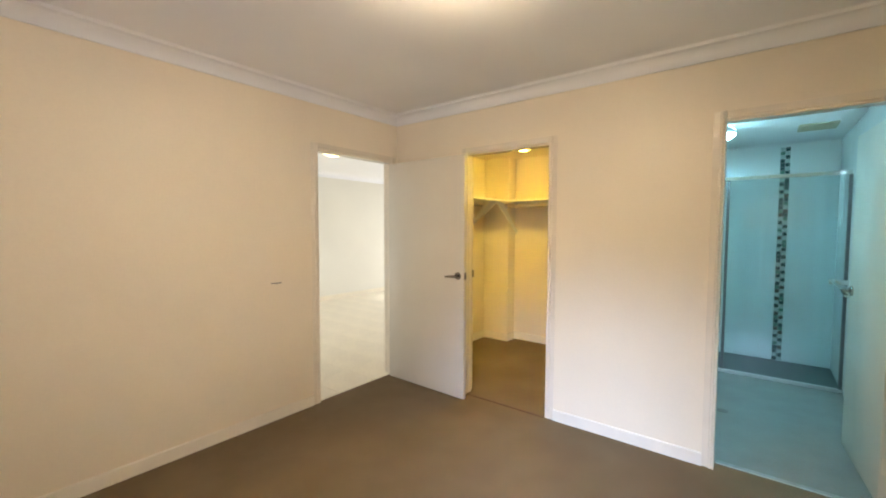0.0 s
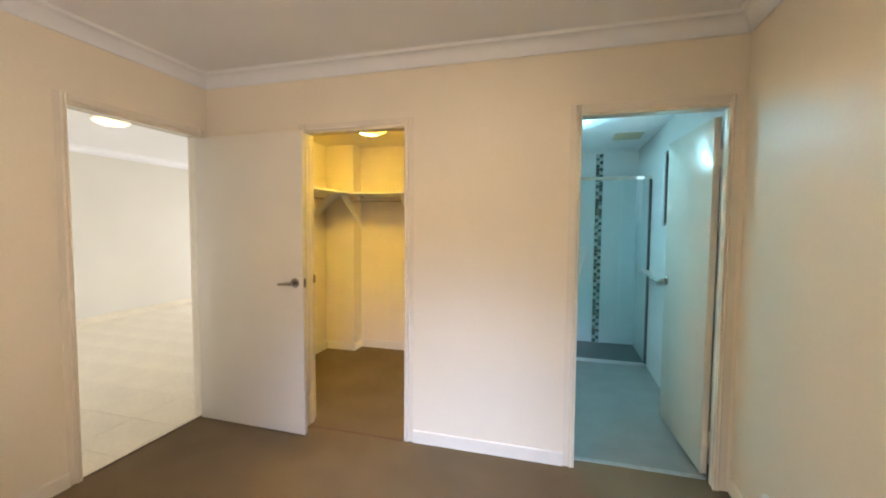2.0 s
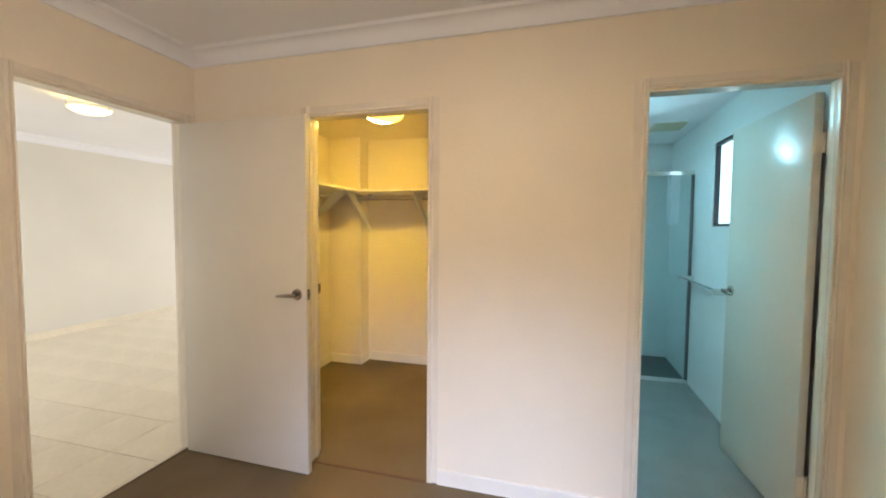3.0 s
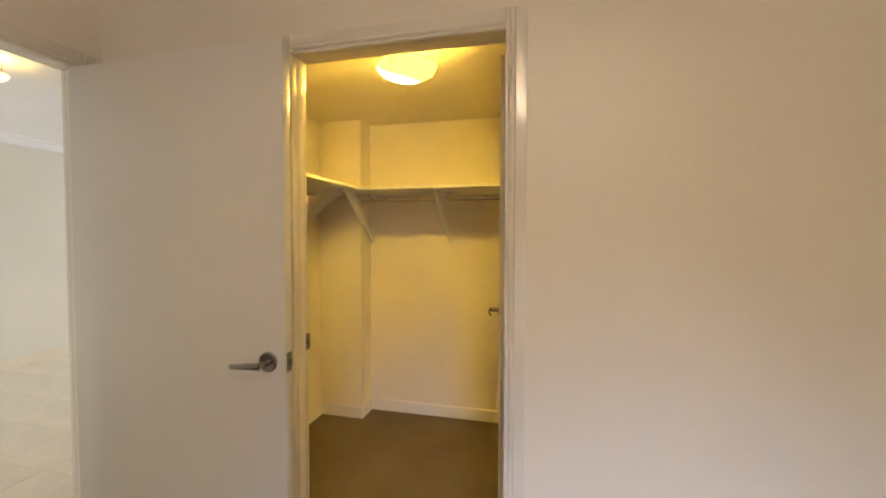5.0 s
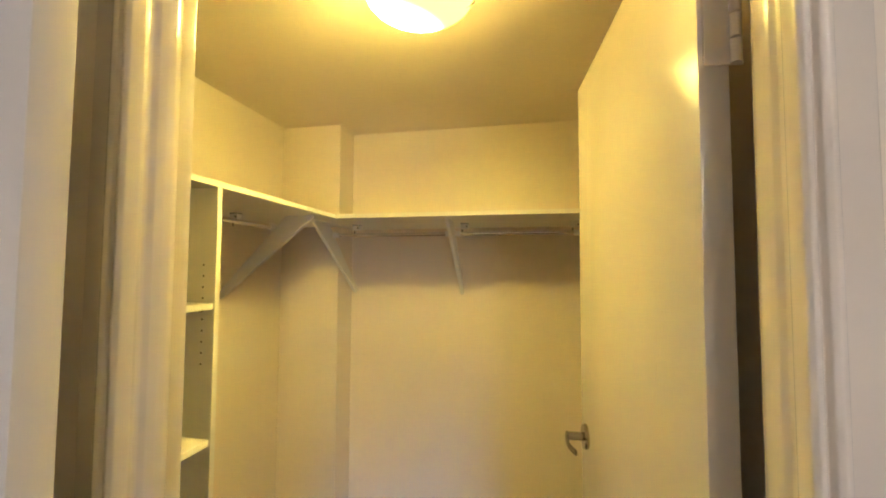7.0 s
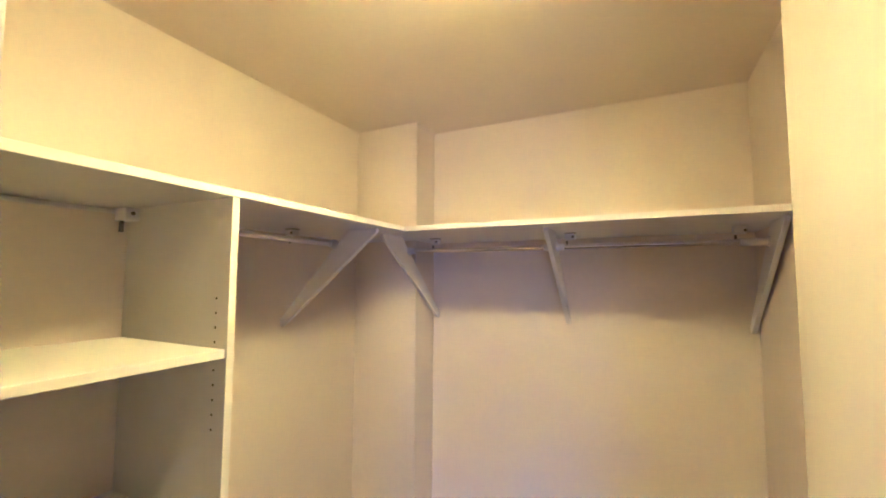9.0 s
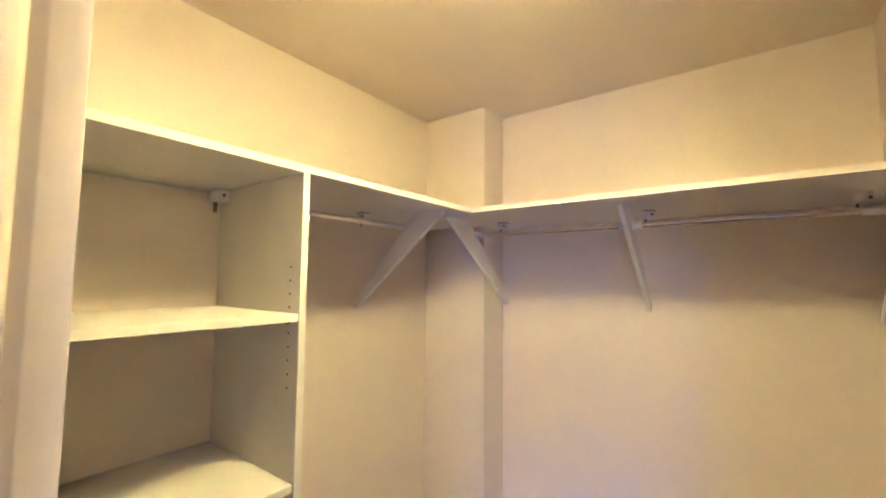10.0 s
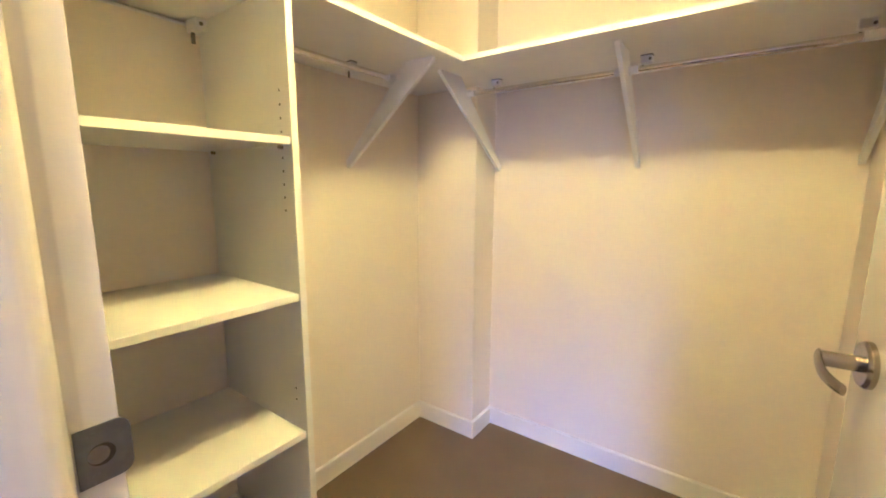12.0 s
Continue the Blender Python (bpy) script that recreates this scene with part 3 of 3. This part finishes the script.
local(west_shelf, part("board", bevelled(boxes((-2.70, FX, 2.922, 4.458, SZ, SZ + ST)), 0.0012, 1), M_MELAMINE, west_shelf))
local(back_shelf, part("board", prism(bmesh.new(), [(FX + 0.0005, FY), (-1.02, FY), (-1.02, 4.64), (-2.352, 4.64), (-2.352, 4.4585), (FX + 0.0005, 4.4585)], 2, SZ, SZ + ST), M_MELAMINE, back_shelf))
local(west_shelf, bracket(west_shelf, 0, 3.99, -2.70, FX - 0.05, 1))
for x, y in ((-2.325, 4.135), (-1.69, 4.19), (-1.04, 4.19)):
    local(back_shelf, bracket(back_shelf, 1, x, 4.64, y, -1))
local(west_shelf, fixing_block(west_shelf, -2.53, 3.87, 1))
for x in (-2.22, -1.642, -1.11):
    pale = x > -1.2
    local(back_shelf, fixing_block(back_shelf, x, 4.40, 1, M_MELAMINE if pale else M_DULL, M_MELAMINE if pale else M_PLASTIC))


def hanging_rail(a, b, label, last=0.028):
    e = thing("hanging_rail", *a, label, "clothes rail", "closet hanging rails")
    a, b = Vector(a), Vector(b)
    d = (b - a).normalized()
    local(e, part("rod", rod(bmesh.new(), a, b, 0.0095, 20), M_CHROME, e, smooth=True))
    for p, s, reach in ((a, 1, 0.028), (b, -1, last)):
        bm = rod(bmesh.new(), p, p + d * s * reach, 0.0125, 20)
        rod(bm, p, p + d * s * 0.005, 0.017, 24)
        local(e, part("end_socket", bm, M_PLASTIC, e, "white plastic rail socket", True))
    return e


RZ = 1.672
hanging_rail((-2.43, 3.402, RZ + 0.014), (-2.43, 3.981, RZ + 0.014), "chrome hanging rail under the side shelf")
hanging_rail((-2.316, 4.335, RZ + 0.006), (-1.699, 4.335, RZ + 0.006), "chrome hanging rail under the back shelf")
hanging_rail((-1.681, 4.335, RZ + 0.006), (-1.049, 4.335, RZ + 0.006), "chrome hanging rail under the back shelf", 0.075)

# shelving tower
tower = thing("shelving_unit", -2.41, 3.13, 0, "white melamine open shelving unit with four shelves", "shelving unit")
PY = 3.400
local(tower, part("side_panel", bevelled(boxes((-2.70, -2.195, PY - 0.018, PY, 0, SZ)), 0.001, 1), M_MELAMINE, tower))
local(tower, part("side_panel", bevelled(boxes((-2.70, -2.195, 2.924, 2.940, 0, SZ)), 0.001, 1), M_MELAMINE, tower))
local(tower, part("back_panel", boxes((-2.612, -2.60, 2.940, PY - 0.018, 0, SZ - 0.016)), M_WALL, tower, "cream painted back panel"))
# added filler behind the gap, recessed to shape the shade band under the shelf
local(tower, part("gap_filler", boxes((-2.624, -2.613, 2.940, PY - 0.018, SZ - 0.06, SZ - 0.002)), M_MELAMINE, tower))
for z in (1.408, 1.032, 0.662, 0.29):
    sh = local(tower, part("shelf", bevelled(boxes((-2.599, -2.199, 2.942, PY - 0.019, z - 0.018, z)), 0.001, 1), M_MELAMINE, tower))
    for x in (-2.235, -2.565):
        part("shelf_pin", rod(bmesh.new(), (x, PY - 0.018, z - 0.022), (x, PY - 0.028, z - 0.022), 0.0045, 10), M_STEEL, sh)
block = part("fixing_block", bevelled(boxes((-2.60, -2.548, PY - 0.05, PY - 0.018, SZ - 0.034, SZ - 0.001)), 0.003), M_PLASTIC, tower, "white plastic fixing block")
local(tower, block)
for name, bm, m in (("screw", rod(bmesh.new(), (-2.5485, PY - 0.034, SZ - 0.016), (-2.5465, PY - 0.034, SZ - 0.016), 0.005, 14), M_DULL),
                    ("pin", boxes((-2.585, -2.578, PY - 0.046, PY - 0.038, SZ - 0.062, SZ - 0.034)), M_DULL)):
    part(name, bm, m, block)
hole = mesh_of("pin_hole", rod(bmesh.new(), (0, 0, 0), (0, -0.0006, 0), 0.0027, 10), M_DARK)
for z0, n in ((1.515, 4), (1.361, 5), (0.772, 2)):
    for k in range(n):
        h = new("pin_hole", hole)
        h.parent = tower
        h.matrix_parent_inverse = tower.matrix_world.inverted()
        h.location = (-2.235, PY - 0.018, z0 - 0.0313 * k)

# ---- bedroom details ----
outlet = thing("power_outlet", 0.768, 2.36, 0.195, "white double power outlet low on the bedroom wall", "power outlet")
part("plate", bevelled(boxes((-0.012, 0, -0.060, 0.060, -0.038, 0.038)), 0.002, 2), M_OUTLET, outlet)
part("raised_rim", bevelled(boxes((-0.026, -0.011, -0.0595, 0.0595, 0.033, 0.0375), (-0.026, -0.011, -0.0595, 0.0595, -0.0375, -0.033),
                                  (-0.026, -0.011, -0.0595, -0.055, -0.033, 0.033), (-0.026, -0.011, 0.055, 0.0595, -0.033, 0.033)), 0.001, 1), M_OUTLET, outlet)
for y in (-0.028, 0.028):
    sock = part("socket", bevelled(boxes((-0.020, -0.0115, y - 0.020, y + 0.020, -0.026, 0.010)), 0.002, 2), M_OUTLET, outlet)
    for dy, dz in ((-0.007, -0.002), (0.007, -0.002), (0, -0.015)):
        part("pin_slot", boxes((-0.0206, -0.0195, y + dy - 0.0012, y + dy + 0.0012, dz - 0.004, dz + 0.004)), M_DARK, sock)
    part("rocker", bevelled(boxes((-0.022, -0.0115, y - 0.006, y + 0.006, 0.014, 0.028)), 0.0015, 1), M_OUTLET, outlet)
strip = thing("wall_strip", -2.655, 1.536, 1.02, "thin dark metal strip fixed to the bedroom wall", "metal strip")
part("bar", bevelled(boxes((0, 0.006, -0.04, 0.04, -0.003, 0.003)), 0.001, 1), M_DULL, strip)

# ---- bathroom ----
screen = thing("shower_screen", 0.295, 4.85, 0, "chrome framed clear glass shower screen", "shower screen")
for x in (-0.42, 0.435):
    part("post", bevelled(boxes((x - 0.012, x + 0.012, -0.014, 0.014, 0.02, 1.90)), 0.002), M_DULL, screen)
part("bottom_rail", bevelled(boxes((-1.16, 0.447, -0.022, 0.018, 0, 0.030)), 0.005, 2), M_ALU, screen)
part("top_rail", bevelled(boxes((-1.16, 0.447, -0.016, 0.016, 1.90, 1.935)), 0.003), M_CHROME, screen)
for x0, x1, y in ((-0.408, 0.423, 0.0), (-1.15, -0.432, 0.0)):
    p = part("pane", boxes((x0, x1, y - 0.003, y + 0.003, 0.022, 1.90)), M_SHOWERGLASS, screen)
    p.visible_shadow = False
for x in (-0.15, 0.15, 0.33):
    part("roller", bevelled(boxes((x - 0.03, x + 0.03, -0.022, -0.016, 1.895, 1.925)), 0.004), M_CHROME, screen)

shower = thing("overhead_shower", -0.90, 5.22, 1.93, "chrome shower head on a sloping arm over the shower", "shower head")
part("wall_flange", rod(bmesh.new(), (0, 0, 0), (0.012, 0, 0), 0.03, 24), M_CHROME, shower, smooth=True)
part("arm", rod(bmesh.new(), (0.012, 0, 0), (0.36, 0, -0.10), 0.011, 16), M_CHROME, shower, smooth=True)
rose = lathe(bmesh.new(), [(0, 0.03), (0.014, 0.03), (0.02, 0.012), (0.06, 0.0), (0.06, -0.008), (0, -0.010)], 28)
bmesh.ops.transform(rose, matrix=pose(0.38, 0, -0.125, 0, 16, 0), verts=rose.verts)
part("rose", rose, M_CHROME, shower, smooth=True)

towel_rail = thing("towel_rail", 0.745, 4.34, 0.97, "double chrome towel rail on the tiled wall", "towel rail")
for dx, dz in ((-0.06, 0.0), (-0.115, 0.02)):
    part("bar", rod(bmesh.new(), (dx, -0.42, dz), (dx, 0.42, dz), 0.009, 14), M_CHROME, towel_rail, smooth=True)
for y in (-0.42, 0.42):
    part("mount", bevelled(boxes((-0.13, 0, y - 0.012, y + 0.012, -0.014, 0.03)), 0.003), M_CHROME, towel_rail)

vent = thing("ceiling_vent", 0.50, 4.82, 2.335, "beige square exhaust vent in the bathroom ceiling", "vent")
part("frame", boxes((-0.13, 0.13, -0.14, -0.115, -0.012, 0), (-0.13, 0.13, 0.115, 0.14, -0.012, 0), (-0.13, -0.105, -0.115, 0.115, -0.012, 0), (0.105, 0.13, -0.115, 0.115, -0.012, 0)), M_VENT, vent)
part("backing", boxes((-0.105, 0.105, -0.115, 0.115, -0.003, 0)), M_DARK, vent)
slat = mesh_of("slat", bevelled(boxes((-0.105, 0.105, -0.012, 0.012, -0.010, -0.006)), 0.001, 1), M_VENT)
for k in range(6):
    s = new("slat", slat)
    s.parent, s.location = vent, (0, -0.095 + 0.038 * k, 0)
drain = thing("floor_drain", -0.052, 3.78, 0, "small round dark floor drain", "drain")
part("rim", lathe(bmesh.new(), [(0, 0.002), (0.035, 0.002), (0.04, 0.0)], 24), M_DULL, drain)

# ---- pieces: mosaic strip and living floor tiles ----
rng = random.Random(4)
mosaic = [mesh_of("mosaic_tile", bevelled(boxes((-0.0195, 0.0195, -0.004, 0, -0.0195, 0.0195)), 0.001, 1), m) for m in M_MOS]
for row in range(56):
    for col in range(2):
        dark = (row + col) % 2 == 0
        k = rng.choices((0, 1, 3), (5, 2, 2))[0] if dark else rng.choices((2, 1, 0), (6, 2, 1))[0]
        p = new("mosaic_tile", mosaic[k])
        p.parent, p.location = wall_bath_north, (0.296 + 0.041 * col, 5.64, 0.023 + 0.041 * row)
TS = 0.405
tile = mesh_of("tile", bevelled(boxes((-TS / 2 + 0.002, TS / 2 - 0.002, -TS / 2 + 0.002, TS / 2 - 0.002, -0.012, 0)), 0.0007, 1), M_TILE)
cut_tile = mesh_of("tile", bevelled(boxes((-TS / 2 + 0.002, -TS / 2 + 0.03, -TS / 2 + 0.002, TS / 2 - 0.002, -0.012, 0)), 0.0007, 1), M_TILE)
for i in range(11):
    for j in range(-11, 13):
        x, y = -2.695 - TS * (i + 0.5) + TS, 2.527 + TS * (j + 0.5)
        if not (-1.95 < y - TS / 2 and y + TS / 2 < 7.75) or x - TS / 2 < -6.95:
            continue
        if i == 0 and not 1.7 < y < 2.75:
            continue
        p = new("tile", tile if i else cut_tile)
        p.parent, p.location = floor_living, (x, y, 0.0)
